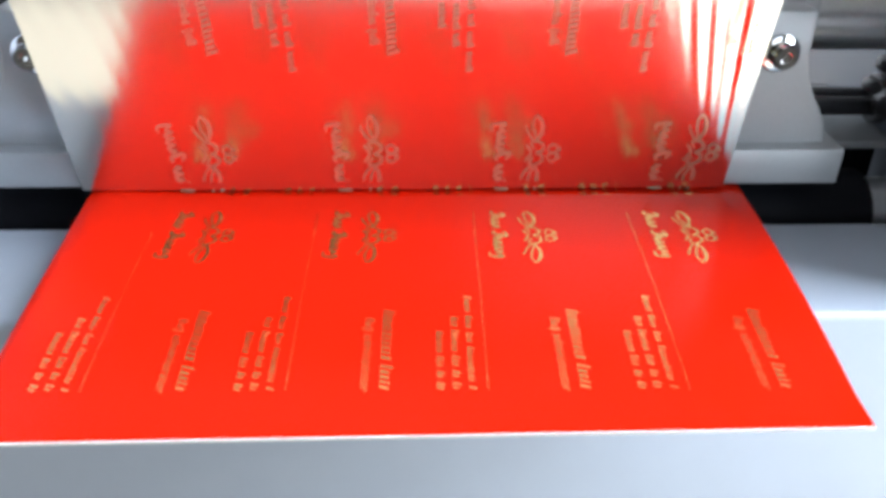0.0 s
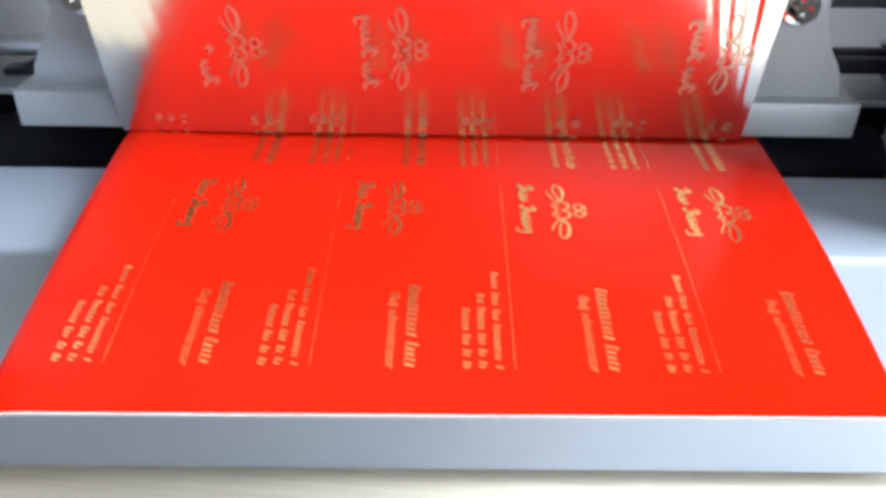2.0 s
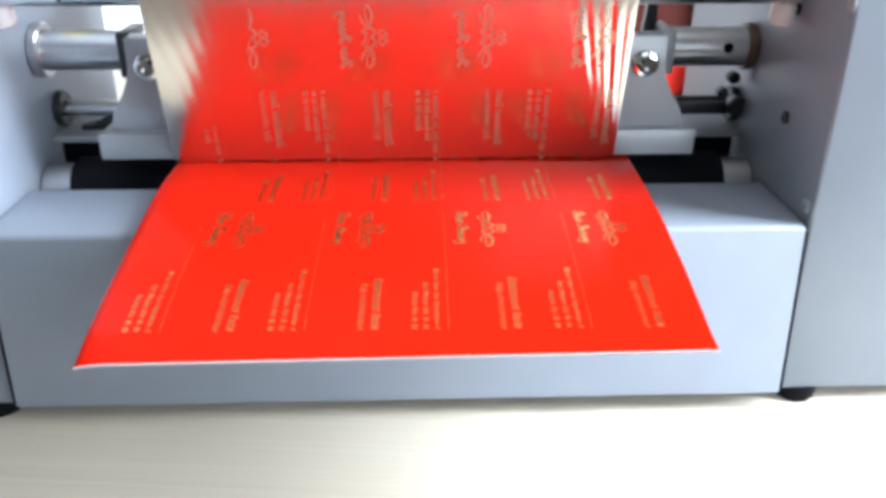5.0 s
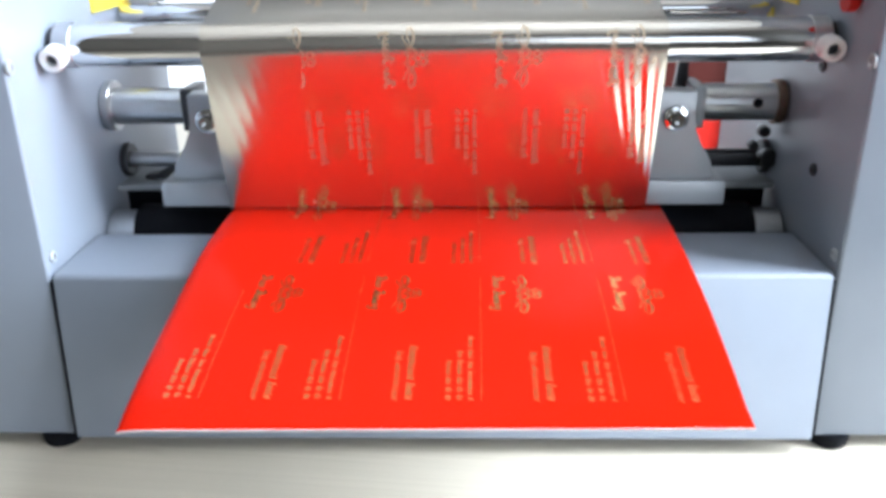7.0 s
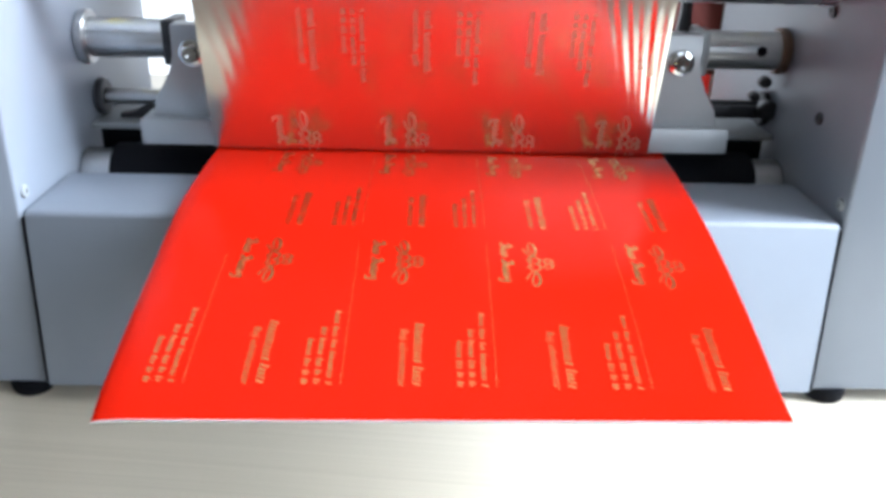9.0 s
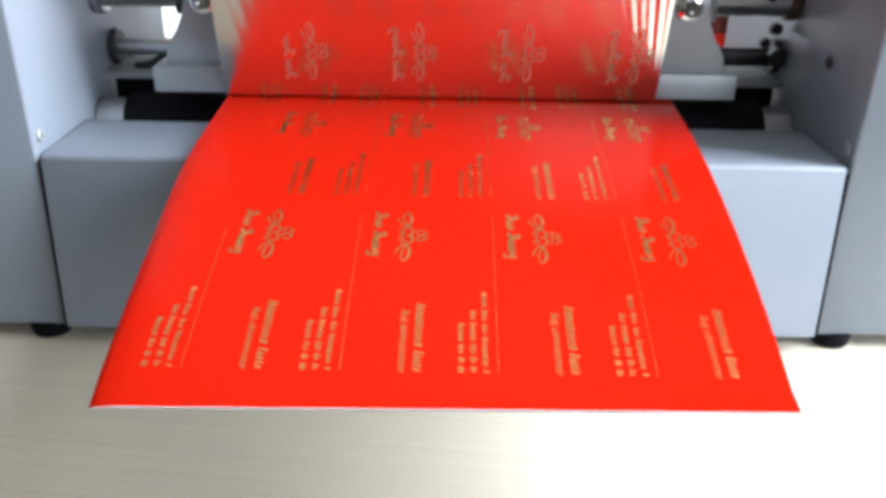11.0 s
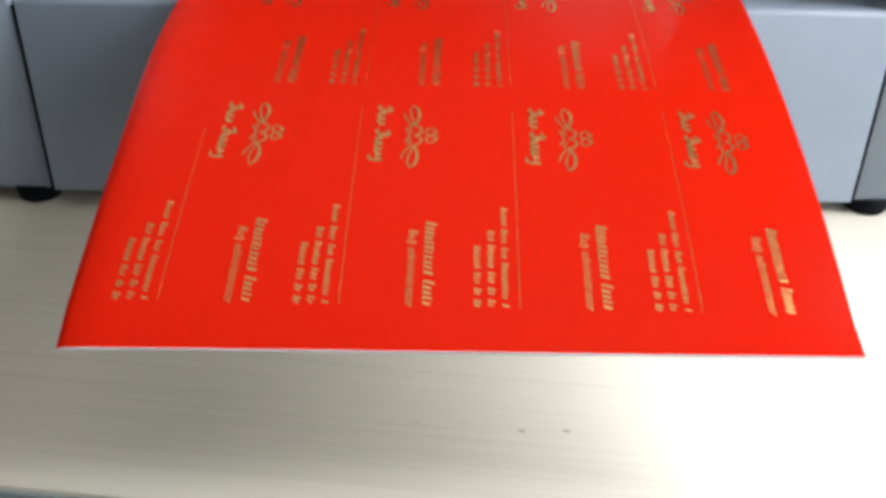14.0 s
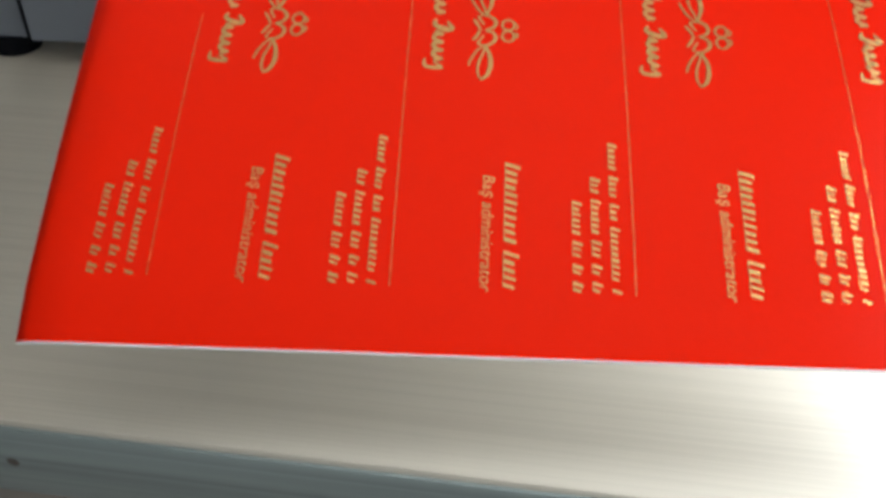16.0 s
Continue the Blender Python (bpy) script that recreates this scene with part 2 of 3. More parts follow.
def tray(parent):
    """The front cover: a folded cover with a level top and a slightly raked face."""
    bm = bmesh.new()
    prof = [(-0.0066, 0.0097), (-0.0002, 0.0908), (0.0003, 0.0921), (0.0012, 0.0930), (0.0026, 0.0934), (0.0527, 0.0934), (0.0527, 0.080), (0.02, 0.0097)]
    w = 0.1787
    a = [bm.verts.new((-w, y, z)) for y, z in prof]
    b = [bm.verts.new((w, y, z)) for y, z in prof]
    n = len(prof)
    for i in range(n):
        bm.faces.new((a[i], a[(i + 1) % n], b[(i + 1) % n], b[i]))
    ends = [bm.faces.new(a), bm.faces.new(b)]
    bmesh.ops.bevel(bm, geom=list({e for f in ends for e in f.edges}), offset=0.0009, segments=2, profile=0.5, affect="EDGES")
    part("front_cover", bm, PAINT, parent, "grey painted folded front cover")


def peel_bar(parent):
    """The separating bar under which the film turns up: a milled bar with a raised back plate."""
    half = [(0.1262, 0.1638), (0.1262, 0.1500), (0.1272, 0.1435), (0.1302, 0.1370), (0.1342, 0.1320), (0.1368, 0.1270), (0.1380, 0.120)]
    outline = half + [(0.1380, 0.112), (-0.1380, 0.112)] + [(-x, z) for x, z in half[::-1]]
    bar = part("peel_bar", box(-0.1430, 0.1430, 0.0556, 0.080, 0.1076, 0.1200, 0.0006), ALU, parent, "pale milled aluminium separating bar")
    part("back_plate", prism(outline, 0.0622, 0.0745, 0.0005), ALU, bar)
    for s in (-1, 1):
        bolt = bmesh.new()
        turned([(0, 0.0062), (0.0012, 0.0062), (0.0016, 0.0055)], "z", (0, 0, 0), 28, bolt)
        turned([(0.0016, 0.0042), (0.0052, 0.0042), (0.006, 0.0034), (0.006, 0.002), (0.0035, 0.0019)], "z", (0, 0, 0), 24, bolt)
        bolt.transform(pose(s * 0.1166, 0.0622, 0.1508, 90))
        part("bolt", bolt, CHROME, bar, "bright socket-head bolt with a washer")


def machine():
    m = thing("laminating_machine", "desktop film laminator in grey-blue painted steel on rubber feet", "laminator")
    for s in (-1, 1):
        housing(s, m)
        for y in (0.0075, 0.175):
            part("foot", turned([(0.0, 0.0088), (0.0012, 0.0096), (0.0062, 0.0102), (0.0074, 0.0098)], "z", (s * 0.1925, y, 0)), RUBBER, m, "black rubber foot")
            part("foot", turned([(0.0, 0.0088), (0.0012, 0.0096), (0.0062, 0.0102), (0.0074, 0.0098)], "z", (s * 0.318, y, 0)), RUBBER, m, "black rubber foot")
        screw(s * 0.1800, 0.0062, 0.1005, "+x" if s < 0 else "-x", 0.0030, ALU, m, 0.0014)
        screw(s * 0.1800, 0.0030, 0.1880, "+x" if s < 0 else "-x", 0.0034, ALU, m, 0.0010)
    tray(m)
    # added black strips that draw the dark of the joint gaps
    for s in (-1, 1):
        bm = bmesh.new()
        prof = [(-0.0064, 0.0100), (-0.0002, 0.0905), (0.0120, 0.0905), (0.0120, 0.0100)]
        ends = [[bm.verts.new((s * x, y, z)) for y, z in prof] for x in (0.17885, 0.1799)]
        for i in range(4):
            bm.faces.new((ends[0][i], ends[0][(i + 1) % 4], ends[1][(i + 1) % 4], ends[1][i]))
        bm.faces.new(ends[0])
        bm.faces.new(ends[1])
        part("dark_seam_strip", bm, RUBBER, m, "black strip for the dark gap beside the front cover", False)
    # black rubber roller on a steel shaft
    r = part("lower_roller", rod(-0.1640, 0.1640, 0.0162, 0.0770, 0.0852, 0.001, seg=48), RUBBER, m, "black rubber-covered roller")
    part("shaft", rod(-0.1795, 0.1795, 0.0125, 0.0770, 0.0856, 0.0008), STEEL, r, "bare steel shaft ends")
    peel_bar(m)
    # added black plate: the dark of the gap behind the roller as a surface
    part("dark_gap_plate", box(-0.1780, 0.1780, 0.0965, 0.0985, 0.0700, 0.1050, 0.0004), RUBBER, m, "black plate for the dark gap behind the roller")
    # film guide tubes in the side walls
    for s, bush in ((-1, DARK), (1, BROWN)):
        t = part("guide_tube", rod(min(s * 0.1795, s * 0.133), max(s * 0.1795, s * 0.133), 0.0098, 0.094, 0.1518), STEEL, m, "satin steel guide tube stub")
        part("flange", rod(min(s * 0.1795, s * 0.1745), max(s * 0.1795, s * 0.1745), 0.0135 if s < 0 else 0.0118, 0.094, 0.1518), STEEL if s < 0 else BROWN, t)
        part("end_clamp", box(min(s * 0.1300, s * 0.1365), max(s * 0.1300, s * 0.1365), 0.082, 0.108, 0.1405, 0.1625, 0.001), DARK if s < 0 else ALU, t, "clamping ring on the tube")
        g = part("thin_rod", rod(min(s * 0.1795, s * 0.118), max(s * 0.1795, s * 0.118), 0.0042, 0.105, 0.1190), STEEL if s < 0 else DARK, m)
        part("collar", rod(min(s * 0.1795, s * 0.1755), max(s * 0.1795, s * 0.1755), 0.0095, 0.105, 0.1190), DARK, g, "blackened collar")
        part("ledge", box(min(s * 0.1795, s * 0.120), max(s * 0.1795, s * 0.120), 0.088, 0.150, 0.1055, 0.1085, 0.0006), ALU, m, "bare metal ledge plate")
    part("rod_bracket", prism([(-0.1680, 0.1085), (-0.1500, 0.1085), (-0.1500, 0.1165), (-0.1535, 0.1165), (-0.1600, 0.1115), (-0.1680, 0.1110)], 0.100, 0.106, 0.0005), DARK, m, "small blackened bracket under the rod")
    # no hole is cut: a flush black disc gives its dark inside
    part("grub_hole_disc", turned([(0, 0.0026), (0.0006, 0.0026)], "y", (0.1640, 0.0840, 0.1530), 20), RUBBER, m, "black disc for the dark inside of a grub screw hole")
    # spring clamps on the right rod
    for x, y, z, r1 in ((0.1735, 0.098, 0.1350, 0.0032), (0.1665, 0.092, 0.1290, 0.0026), (0.1765, 0.096, 0.1205, 0.0052)):
        part("thumb_knob", turned([(0, r1 * 0.8), (0.0012, r1), (0.006, r1), (0.0072, r1 * 0.8)], "y", (x, y - 0.004, z), 18), DARK, m, "dark knurled thumb knob")
    part("pressure_lever", box(0.140, 0.176, 0.097, 0.103, 0.1150, 0.1215, 0.001), DARK, m, "blackened lever beside the roller")
    for y, z in ((0.020, 0.1780), (0.012, 0.1300)):
        screw(0.1800, y + 0.03, z, "-x", 0.0030, DARK, m, 0.0015)
    # upper rods behind the film guide
    u = part("take_up_rod", rod(-0.1795, 0.1795, 0.0055, 0.130, 0.1960), CHROME, m, "thin polished cross rod")
    part("cross_rod", rod(-0.1795, 0.1795, 0.0040, 0.160, 0.2120), STEEL, m)
    c = part("film_core", rod(-0.1660, -0.1180, 0.0095, 0.140, 0.2120), WHITE_PLASTIC, m, "white plastic film core end")
    part("core_ring", rod(-0.1600, -0.1575, 0.0108, 0.140, 0.2120), DARK, c)
    part("rear_bracket", box(-0.1795, -0.1080, 0.146, 0.152, 0.1890, 0.1945, 0.0008), ALU, m, "flat bare metal cross bracket")
    f = part("core_frame", box(0.1130, 0.1640, 0.1490, 0.1510, 0.1925, 0.1945, 0.0004), WHITE_PLASTIC, m, "thin white wire frame")
    part("frame_upright", box(0.1130, 0.1150, 0.1490, 0.1510, 0.1945, 0.2300, 0.0004), WHITE_PLASTIC, f)
    for x in (0.1290, 0.1400, 0.1490):
        part("spool", rod(x, x + 0.006, 0.008, 0.165, 0.2080), DARK if x > 0.145 else STEEL, m, "small spool behind the film")
    part("release_lever", prism([(0.1240, 0.158), (0.1320, 0.158), (0.1307, 0.168), (0.1300, 0.188), (0.1261, 0.188), (0.1253, 0.168)], 0.100, 0.105, 0.0006), DARK, m, "short black release lever")
    part("rear_roller", rod(-0.1795, 0.1795, 0.0260, 0.150, 0.2680), STEEL, m, "large steel film take-up roller")
    for x, y, z, w, h in ((-0.1793, 0.1170, 0.2075, 0.050, 0.014), (0.1793, 0.1300, 0.1925, 0.014, 0.008), (0.1793, 0.1050, 0.2065, 0.030, 0.010)):
        part("warning_label", box(x - 0.0005, x + 0.0005, y - w / 2, y + w / 2, z - h / 2, z + h / 2), YELLOW, m, "small yellow warning label", smooth=False)
    part("stop_button", turned([(0, 0.006), (0.004, 0.006), (0.005, 0.005)], "x", (0.1745, 0.0260, 0.2110), 24), REDBOX, m, "red button on the inner wall")
    part("rear_cover", box(-0.1783, 0.1783, 0.12, 0.190, 0.0095, 0.070, 0.001), PAINT, m)
    part("feed_deck", box(-0.150, 0.150, 0.150, 0.36, 0.0705, 0.0735, 0.0006), ALU, m)
    return m


laminator = machine()

# polished guide roller with clamping collars, turned by the film
guide = part("guide_roller", rod(-0.1725, 0.1725, BAR_R, 0, 0, 0.0004, seg=64), CHROME, laminator, "polished chrome film guide roller")
for s in (-1, 1):
    part("axle", rod(min(s * 0.1725, s * 0.1797), max(s * 0.1725, s * 0.1797), 0.0078, 0, 0, 0.0004), DARK, guide, "blackened axle end")
    c = part("clamp_collar", rod(min(s * 0.1685, s * 0.1762), max(s * 0.1685, s * 0.1762), 0.0103, 0, 0, 0.0004), STEEL, guide, "collar clamped on the roller end")
    part("collar_lip", rod(min(s * 0.1680, s * 0.1693), max(s * 0.1680, s * 0.1693), 0.0104, 0, 0, 0.0002), STEEL, c, "thin bright collar lip")
    k = bmesh.new()
    turned([(0.0100, 0.0040), (0.0118, 0.0052), (0.0128, 0.0056), (0.0190, 0.0056), (0.0200, 0.0049), (0.0200, 0.0029), (0.0165, 0.0028)], "z", (0, 0, 0), 24, k)
    k.transform(pose(s * 0.1730, 0, 0, 90 if s < 0 else 84))
    t = part("thumb_screw", k, WHITE_PLASTIC, guide, "white plastic thumb screw")
    # dark disc in the recess, its colour giving the shade down there
    k = turned([(0.0160, 0.0027), (0.0172, 0.0027)], "z", (0, 0, 0), 20)
    k.transform(pose(s * 0.1730, 0, 0, 90 if s < 0 else 84))
    part("socket", k, DARK, t, "dark disc for the shaded depth of the screw's socket")

# ---- printing on the cards ----
CURVE = 1.5197
RADIUS = 1 / CURVE
CARD_W, CARD_L = 0.0488, 0.0904
FIRST_X = -0.0527


def smooth_line(points, steps=6):
    out = []
    for i in range(len(points) - 1):
        p0, p1, p2, p3 = (Vector(points[max(0, min(len(points) - 1, j))]) for j in (i - 1, i, i + 1, i + 2))
        for s in range(steps):
            t = s / steps
            out.append(0.5 * (2 * p1 + (p2 - p0) * t + (2 * p0 - 5 * p1 + 4 * p2 - p3) * t * t + (3 * p1 - p0 - 3 * p2 + p3) * t ** 3))
    return out + [Vector(points[-1])]


def ribbon(bm, points, width, taper=0.35):
    """A flat stroke along a smooth line in card space (reading direction, height)."""
    pts = smooth_line(points)
    n = len(pts)
    prev = None
    for i, p in enumerate(pts):
        d = (pts[min(n - 1, i + 1)] - pts[max(0, i - 1)])
        nrm = Vector((-d.y, d.x)).normalized()
        w = width / 2 * (taper + (1 - taper) * math.sin(math.pi * (i + 0.5) / n))
        pair = (bm.verts.new((*(p + nrm * w), 0)), bm.verts.new((*(p - nrm * w), 0)))
        if prev:
            bm.faces.new((prev[0], pair[0], pair[1], prev[1]))
        prev = pair


def bar(bm, x0, x1, y0, y1, lean=0.2):
    """A slanted bar, cut into short lengths so that it follows the bent card."""
    n = max(1, math.ceil((x1 - x0) / 0.004))
    k = lean * (y1 - y0)
    pts = [(x0 + (x1 - x0) * i / n) for i in range(n + 1)]
    lo = [bm.verts.new((x, y0, 0)) for x in pts]
    hi = [bm.verts.new((x + k, y1, 0)) for x in pts]
    for i in range(n):
        bm.faces.new((lo[i], lo[i + 1], hi[i + 1], hi[i]))


def emblem():
    """The strokes of a scrolled ornament of two long loops under a small crown."""
    out = []
    cx, cy = -0.0752, -0.0090
    strokes = (([(4.3, .4), (7.5, 1.7), (10.5, 1.9), (13.0, 1.2), (14.5, -.2)], .9),
               ([(14.5, -.2), (12.5, -1.0), (9.5, -.8), (6.5, .2), (4.3, .4)], .5),
               ([(4.3, .4), (6.5, -1.5), (9.3, -2.9), (10.7, -3.1)], .5),
               ([(4.9, .1), (3.9, 2.1), (2.3, 3.0), (.8, 2.3), (0, .5)], .75),
               ([(3.2, -2.4), (1.8, -1.5), (0, -.6)], .65),
               ([(4.6, .2), (4.2, -1.1), (3.0, -.7), (1.6, .2)], .5))
    for s in (-1, 1):
        for line, w in strokes:
            bm = bmesh.new()
            ribbon(bm, [(cx + s * 0.001 * u, cy + 0.001 * h) for u, h in line], 0.0012 * w, 0.5)
            out.append(("scroll_stroke", bm, "gold stroke of a scroll ornament"))
    return out


def crown():
    """Two rings and two points over the ornament."""
    bm = bmesh.new()
    cx = -0.0752
    for s in (-1, 1):
        ring = [(cx + s * 0.0017 + 0.0016 * math.cos(a), -0.0031 + 0.0014 * math.sin(a)) for a in [i * math.pi / 5 for i in range(11)]]
        ribbon(bm, ring, 0.0006, 0.9)
        ribbon(bm, [(cx + s * .0004, -.0015), (cx + s * .0013, -.0009), (cx + s * .0024, -.0014)], .0005, .6)
    return bm


def title_scroll():
    """Two words' length of script-like strokes under the emblem."""
    bm = bmesh.new()
    for x0, humps, step in ((-0.0893, 3, 0.0025), (-0.0775, 4, 0.0024)):
        ribbon(bm, [(x0, -.0176), (x0 + .0022, -.0164), (x0 + .0024, -.0182), (x0 + .0010, -.0206), (x0 - .0006, -.0202)], .0014)
        pts = []
        for i in range(humps):
            b = x0 + 0.0030 + i * step
            pts += [(b, -.0204), (b + .0010, -.0186), (b + .0012, -.0203)]
        ribbon(bm, pts, .0011, .8)
    ribbon(bm, [(-.0655, -.0204), (-.0638, -.0184), (-.0642, -.0222), (-.0664, -.0224)], .0010)
    return bm


def job_title():
    """The readable line of lettering."""
    cu = bpy.data.curves.new("lettering", "FONT")
    cu.body, cu.size, cu.shear, cu.resolution_u = "Baş administrator", 1.0, 0.2, 3
    ob = new("lettering", cu)
    bpy.context.view_layer.update()
    me = bpy.data.meshes.new_from_object(ob.evaluated_get(bpy.context.evaluated_depsgraph_get()))
    bm = bmesh.new()
    bm.from_mesh(me)
    bpy.data.objects.remove(ob)
    xs = [v.co.x for v in bm.verts]
    k = 0.0262 / (max(xs) - min(xs))
    bm.transform(Matrix.Translation((-0.0365, -0.0080, 0)) @ Matrix.Diagonal((k, k * 1.05, 1, 1)))
    return bm


def comb_bar(x, pitch, teeth, y, h, lean=0.3):
    """A hair-thin base line with slanted teeth along it, in one piece."""
    bm = bmesh.new()
    thin = 0.00016
    prev = None
    for i, (wide, tall) in enumerate(teeth):
        x0 = x + pitch * i
        x1 = x0 + pitch * min(0.9, wide)
        low = [bm.verts.new((c, y - thin, 0)) for c in (x0, x1)]
        foot = [bm.verts.new((c, y, 0)) for c in (x0, x1)]
        head = [bm.verts.new((c + lean * h * tall, y + h * tall, 0)) for c in (x0, x1)]
        bm.faces.new((low[0], low[1], foot[1], foot[0]))
        bm.faces.new((foot[0], foot[1], head[1], head[0]))
        if prev:
            bm.faces.new((prev[0], low[0], foot[0], prev[1]))
        prev = (low[1], foot[1])
    return bm


def word_bars():
    """Unreadable and private lines: each word one plain bar with slanted teeth."""
    out = []
    rng = random.Random(5)
    for label, start, y, h, fill, words in (("gold toothed bar of a name", -0.0395, -0.0031, 0.0023, 0.50, (11, 5)),
                                            ("gold toothed bar of an address line", -0.0452, -0.0310, 0.0013, 0.52, (5, 4, 3, 9, 1)),
                                            ("gold toothed bar of a number line", -0.0367, -0.0350, 0.0014, 0.52, (3, 6, 3, 2, 2)),
                                            ("gold toothed bar of a number line", -0.0310, -0.0390, 0.0014, 0.52, (6, 3, 2, 2))):
        end = -0.0104
        pitch = (end - start) / (sum(words) + 0.8 * (len(words) - 1))
        x = start
        for count in words:
            bm = comb_bar(x, pitch, [(fill * rng.uniform(0.8, 1.2), 1.35 if i == 0 else rng.uniform(0.9, 1.1)) for i in range(count)], y, h)
            out.append(("word_bar", bm, label))
            x += pitch * (count + 0.8)
    return out


def rule():
    bm = bmesh.new()
    bar(bm, -0.0890, -0.0106, -0.02648, -0.02634, 0)
    return bm


def prints():
    return emblem() + [("crown", crown(), "small gold crown of two rings"), ("title_scroll", title_scroll(), "gold script-like title strokes"),
            ("job_title", job_title(), "gold lettering Baş administrator")] + word_bars()


def on_card(bm, lift):
    """From card space (reading, height) on to the bent sheet: v runs back from the leading edge."""
    for v in bm.verts:
        x, back = FIRST_X + 0.972 * v.co.y, -v.co.x
        a = -CURVE * back
        v.co = (x, -(RADIUS + lift) * math.sin(a), (RADIUS + lift) * math.cos(a))
    return bm


# ---- the red sheet of cards ----
SHEET_L, SHEET_X0, SHEET_X1 = 0.303, -0.1028, 0.1076


def red_sheet():
    sheet = thing("printed_sheet", "red glossy card sheet with gold foil business cards leaving the laminator", "card sheet")
    bm = bmesh.new()
    nx, nv = 64, 110
    grid = {}
    for side, dr in ((0, 0.0), (1, -0.0008)):
        for i in range(nx + 1):
            for j in range(nv + 1):
                back = (0.0003 if j == 1 else SHEET_L * j / nv) - 0.0034
                x = (SHEET_X0 - 0.02 * back) + (SHEET_X1 - SHEET_X0 + 0.042 * back) * (i / nx) ** 1.7
                fade = max(0.0, 1 - back / 0.20)
                wave = 0.0012 * math.exp(-((back - 0.12) / 0.042) ** 2)
                x -= wave * (1 - i / nx) ** 2
                near = max(0.0, 1 - (back + 0.0034) / 0.012)
                corner = 0.012 * (x + 0.02) * near
                back += 0.006 * (x + 0.02) * near
                curl = -0.0012 * fade * max(0.0, (-0.0915 - x) / 0.0125) ** 2
                r = RADIUS + dr + curl + corner - 0.0005 * fade * max(0.0, (-0.1008 - x) / 0.0020) ** 1.5
                r += wave * max(0.0, (-0.055 - x) / 0.048) ** 2
                a = -CURVE * back
                grid[side, i, j] = bm.verts.new((x, -r * math.sin(a), r * math.cos(a)))
    for i in range(nx):
        for j in range(nv):
            bm.faces.new((grid[0, i, j], grid[0, i + 1, j], grid[0, i + 1, j + 1], grid[0, i, j + 1])).material_index = 0 if j else 1
            bm.faces.new((grid[1, i, j], grid[1, i, j + 1], grid[1, i + 1, j + 1], grid[1, i + 1, j])).material_index = 1
    for i in range(nx):
        for j in (0, nv):
            bm.faces.new((grid[0, i, j], grid[1, i, j], grid[1, i + 1, j], grid[0, i + 1, j])).material_index = 1
    for j in range(nv):
        for i in (0, nx):
            bm.faces.new((grid[0, i, j], grid[0, i, j + 1], grid[1, i, j + 1], grid[1, i, j])).material_index = 0 if i == 0 else 1
    part("sheet", bm, [RED, CORE], sheet, "red coated face with a white cut edge")
    rules = mesh("rule", on_card(rule(), 0.0001), GOLD)
    meshes = [(n, mesh(n, on_card(bm, 0.0001), GOLD), lab) for n, bm, lab in prints()]
    for row in range(3):
        for col in range(4):
            m = Matrix.Translation((col * CARD_W, 0, 0)) @ Matrix.Rotation(-CURVE * CARD_L * row, 4, "X")
            card = part("card_rule", rules, None, sheet, "fine gold rule of one business card")
            card.matrix_basis = m
            for n, me, lab in meshes:
                part(n, me, None, card, lab)
    return sheet


sheet = red_sheet()

# ---- the film ----
FILM_X0, FILM_X1 = -0.1075, 0.1035
TURN_Y, TURN_Z = 0.0535, 0.1076
gap_y, gap_z = BAR_Y - TURN_Y, BAR_Z - TURN_Z
reach = math.hypot(gap_y, gap_z)
WRAP_R = BAR_R + 0.0003
LEAN = math.atan2(gap_y, gap_z) - math.asin(WRAP_R / reach)
RUN = math.sqrt(reach ** 2 - WRAP_R ** 2)
LEAVE = radians(71.5)
WRAP = WRAP_R * (LEAVE - LEAN)


def film_point(q):
    """Place (y, z) and heading of the film q metres after the turning edge."""
    if q < 0:
        return TURN_Y - q, TURN_Z, radians(-90)
    if q <= RUN:
        return TURN_Y + q * math.sin(LEAN), TURN_Z + q * math.cos(LEAN), LEAN
    b = min(LEAVE, LEAN + (q - RUN) / WRAP_R)
    y, z = BAR_Y - WRAP_R * math.cos(b), BAR_Z + WRAP_R * math.sin(b)
    over = max(0.0, q - RUN - WRAP)
    return y + over * math.sin(b), z + over * math.cos(b), b


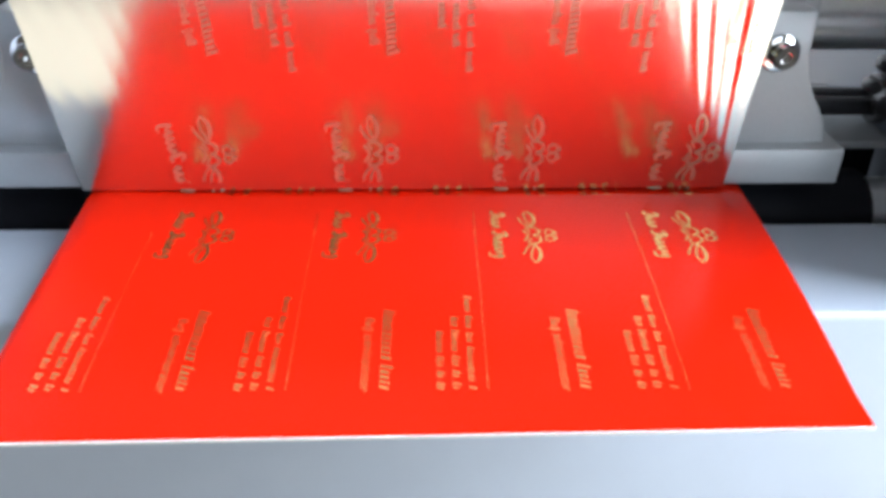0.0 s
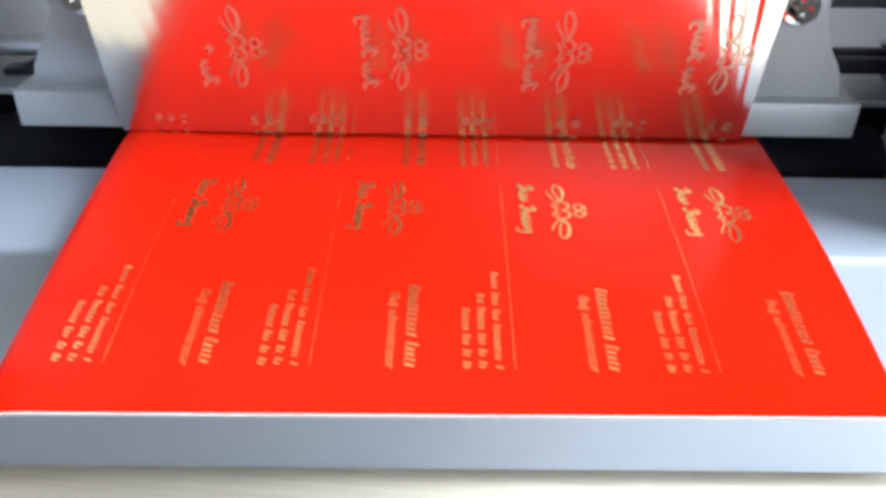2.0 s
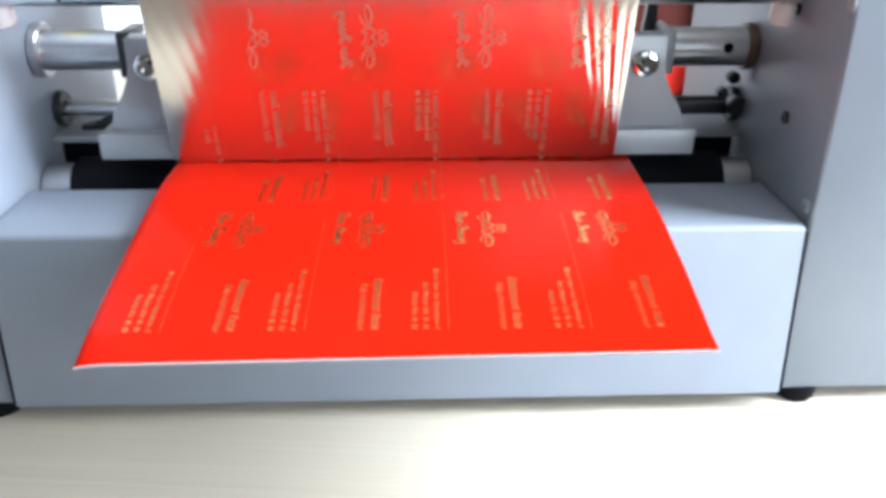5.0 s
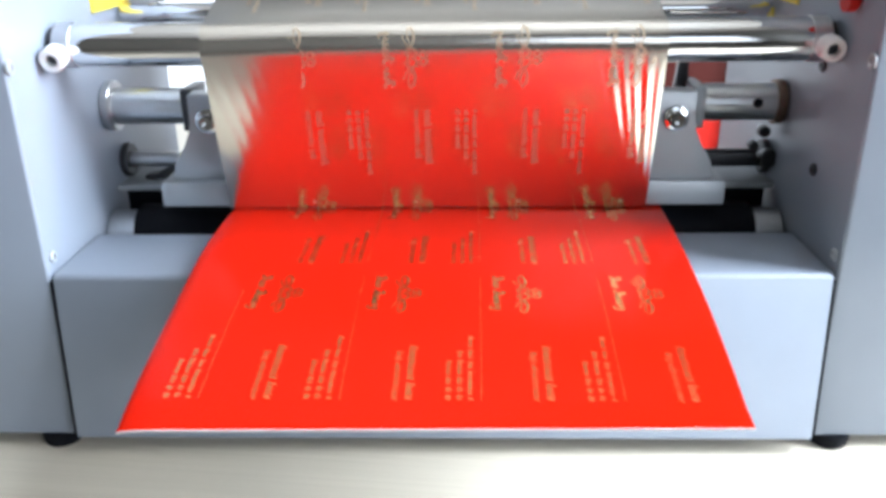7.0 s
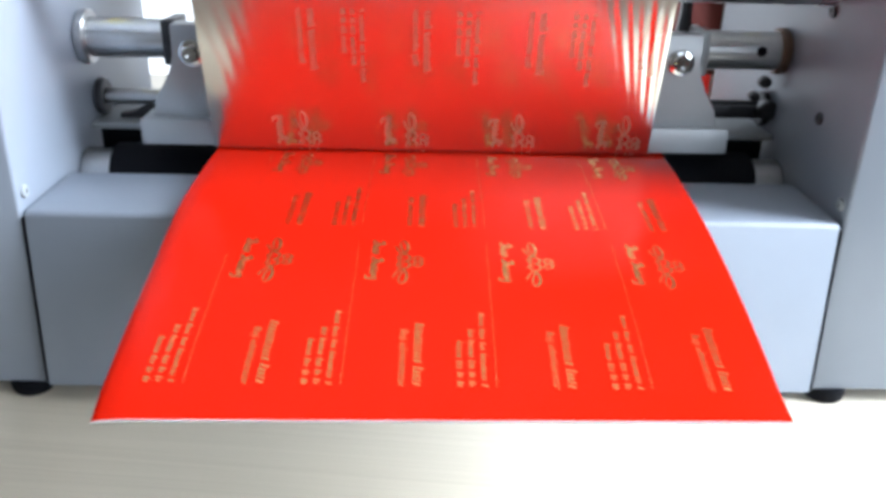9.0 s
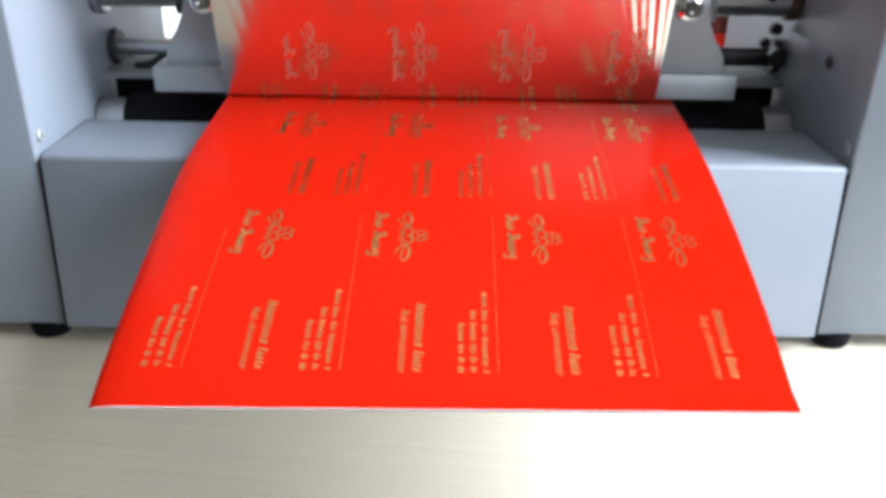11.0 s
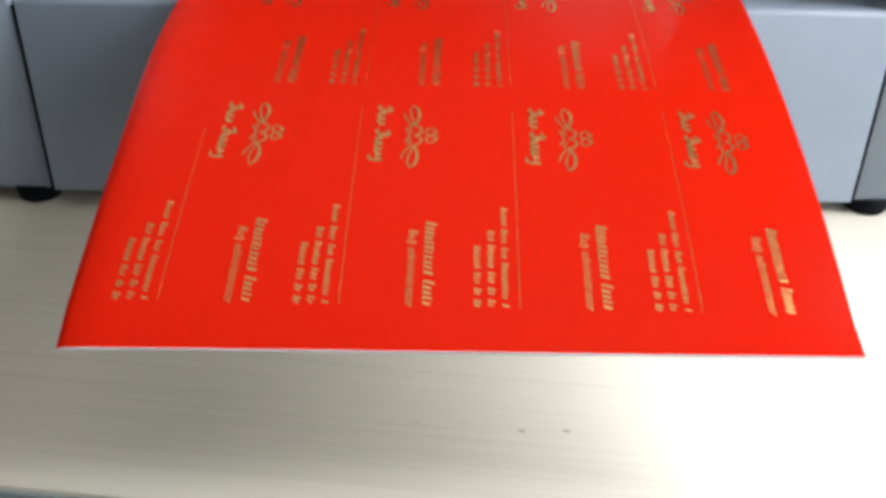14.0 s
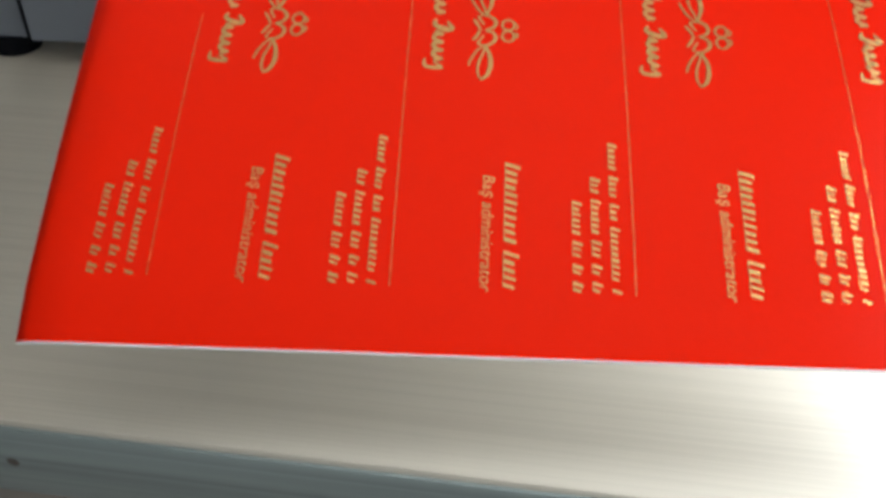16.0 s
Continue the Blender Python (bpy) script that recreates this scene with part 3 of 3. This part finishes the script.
def film():
    f = thing("carrier_film", "pale gold mirror foil drawn up from the nip over a roller", "foil film")
    bm = bmesh.new()
    nx = 240
    qs = [-0.03, -0.0012, 0.0] + [RUN * i / 36 for i in range(1, 37)] + [RUN + WRAP * i / 12 for i in range(1, 13)] + [RUN + WRAP + 0.02 * i for i in range(1, 6)] + [RUN + WRAP + 0.113]
    rows = []
    for q in qs:
        y, z, b = film_point(q)
        row = []
        for i in range(nx + 1):
            x = FILM_X0 + (FILM_X1 - FILM_X0) * i / nx
            t = max(0.0, min(1.0, q / RUN))
            amp = math.sin(math.pi * min(1.0, t * 1.02)) * (0.25 + 0.75 * t) if q <= RUN else 0
            right = max(0.0, (x - (0.098 - 0.036 * t)) / 0.03)
            left = max(0.0, ((-0.088 + 0.018 * t) - x) / 0.03)
            fan = (x - 0.105) / (0.35 + 0.65 * t)
            lift = amp * (0.0005 * min(1, right) * (math.sin(fan * 1050) + 0.6 * math.sin(fan * 640 + 1.3)) + 0.00008 * min(1, left) * (math.sin((x + 0.022 * t) * 900) + 0.6 * math.sin((x + 0.03 * t) * 2100)))
            curl = t * (1 - t * max(0.0, min(1.0, (q - RUN) / WRAP)))
            lift += curl * (0.0028 * max(0.0, (-0.05 - x) / 0.0575) ** 1.3 + 0.0003 * right ** 2)
            row.append(bm.verts.new((x, y - math.cos(b) * lift, z + math.sin(b) * lift)))
        rows.append(row)
    for r0, r1 in zip(rows, rows[1:]):
        for i in range(nx):
            bm.faces.new((r0[i], r0[i + 1], r1[i + 1], r1[i]))
    part("web", bm, FOIL, f, "mirror-bright foil web with creases along its edge")
    return f


web = film()


def print_slices():
    """The cleared print of one row of cards on the film, cut into short cross strips."""
    bm = bmesh.new()
    for _, one, _ in prints():
        me = bpy.data.meshes.new("tmp")
        one.to_mesh(me)
        one.free()
        bm.from_mesh(me)
        bpy.data.meshes.remove(me)
    n = 44
    out = []
    for i in range(n):
        a, b = i * CARD_L / n, (i + 1) * CARD_L / n
        cut = bm.copy()
        for co, no in (((-a, 0, 0), (1, 0, 0)), ((-b, 0, 0), (-1, 0, 0))):
            bmesh.ops.bisect_plane(cut, geom=cut.verts[:] + cut.edges[:] + cut.faces[:], plane_co=co, plane_no=no, clear_outer=True)
        if not cut.faces:
            cut.free()
            continue
        mid = (a + b) / 2
        flat = bmesh.new()
        src = bpy.data.meshes.new("tmp")
        cut.to_mesh(src)
        cut.free()
        for col in range(4):
            flat.from_mesh(src)
            flat.verts.ensure_lookup_table()
            for v in flat.verts[-len(src.vertices):]:
                v.co = (-0.010 + 1.055 * (FIRST_X + 0.972 * v.co.y + col * CARD_W + 0.010), v.co.x + mid, 0.00035)
        bpy.data.meshes.remove(src)
        out.append((mid, mesh("cleared_print", flat, GHOST)))
    bm.free()
    return out


strips = []
slices = print_slices()
for row in range(3):
    for mid, me in slices:
        back = mid + row * CARD_L
        if back < 0.250:
            strips.append((back, tagged(part("cleared_print", me, None, web, "pale cleared print left in the foil"), kind="stuff")))

# ---- things behind the machine ----
folder = thing("red_folder", "red cardboard folder standing behind the machine, its upper shade a darker board", "folder")
part("board", box(0.125, 0.303, 0.55, 0.58, 0.0, 0.20, 0.002), REDBOX, folder)
# added board that carries the folder's upper shade in its colour
part("shaded_top", box(0.124, 0.304, 0.5465, 0.5495, 0.045, 0.201, 0.001), SHADED_RED, folder, "thin front board with the folder's upper shade as its colour")


def carton(x0, x1, y0, y1, h, turn):
    """A white carton with a lid line and a strip of clear tape."""
    c = thing("white_carton", "plain white cardboard carton behind the machine", "carton")
    c.matrix_world = pose((x0 + x1) / 2, (y0 + y1) / 2, 0, 0, 0, turn)
    w, d = (x1 - x0) / 2, (y1 - y0) / 2
    part("body", box(-w, w, -d, d, 0, h - 0.03, 0.001), PAPER, c)
    part("lid", box(-w - 0.002, w + 0.002, -d - 0.002, d + 0.002, h - 0.03, h, 0.0015), PAPER, c)


carton(0.31, 0.45, 0.52, 0.64, 0.15, -8)


# ---- what moves ----
# seconds, length out of the nip, dip of the sheet at the nip
OUT = ((0, 0.1048, -0.0101), (1, 0.1141, -0.0100), (2, 0.1232, -0.0135), (3, 0.1328, -0.0205), (3.7, 0.1398, -0.0256), (5.8, 0.1602, -0.0427), (6.5, 0.1660, -0.0410), (7, 0.1700, -0.0361), (7.5, 0.1740, -0.0299), (8, 0.1778, -0.0231), (8.7, 0.1835, -0.0121), (10.8, 0.2022, 0.0219), (11.5, 0.2085, 0.0329), (12, 0.2127, 0.0406), (12.5, 0.2167, 0.0482), (13, 0.2204, 0.0547), (14, 0.2268, 0.0645), (15, 0.2339, 0.0843), (16, 0.2401, 0.1100))
LAG = 0.015


def exposed(t):
    return float(np.interp(t, [r[0] for r in OUT], [r[1] for r in OUT]))


def dip(t):
    return float(np.interp(t, [r[0] for r in OUT], [r[2] for r in OUT]))


def motions():
    nip = Matrix.Translation((0, NIP_Y, NIP_Z)) @ Matrix.Rotation(-0.012, 4, "Z")
    steps = [i * 0.5 for i in range(33)]
    walk(sheet, [(t, nip @ pose(0, RADIUS * math.sin(dip(t)), -RADIUS * math.cos(dip(t)), math.degrees(dip(t) + CURVE * exposed(t)), 0, 0)) for t in steps])
    walk(guide, [(t, pose(0, BAR_Y, BAR_Z, -math.degrees((exposed(t) - exposed(7.1)) / BAR_R) + 8, 0, 0)) for t in steps])
    for back, ob in strips:
        rows = []
        for t in steps:
            q = exposed(t) - back - LAG
            y, z, b = film_point(q if q > 0.003 else q - 0.003)
            rows.append((t, pose(0, y, z, 90 - math.degrees(b), 0, 0)))
        walk(ob, rows)


motions()
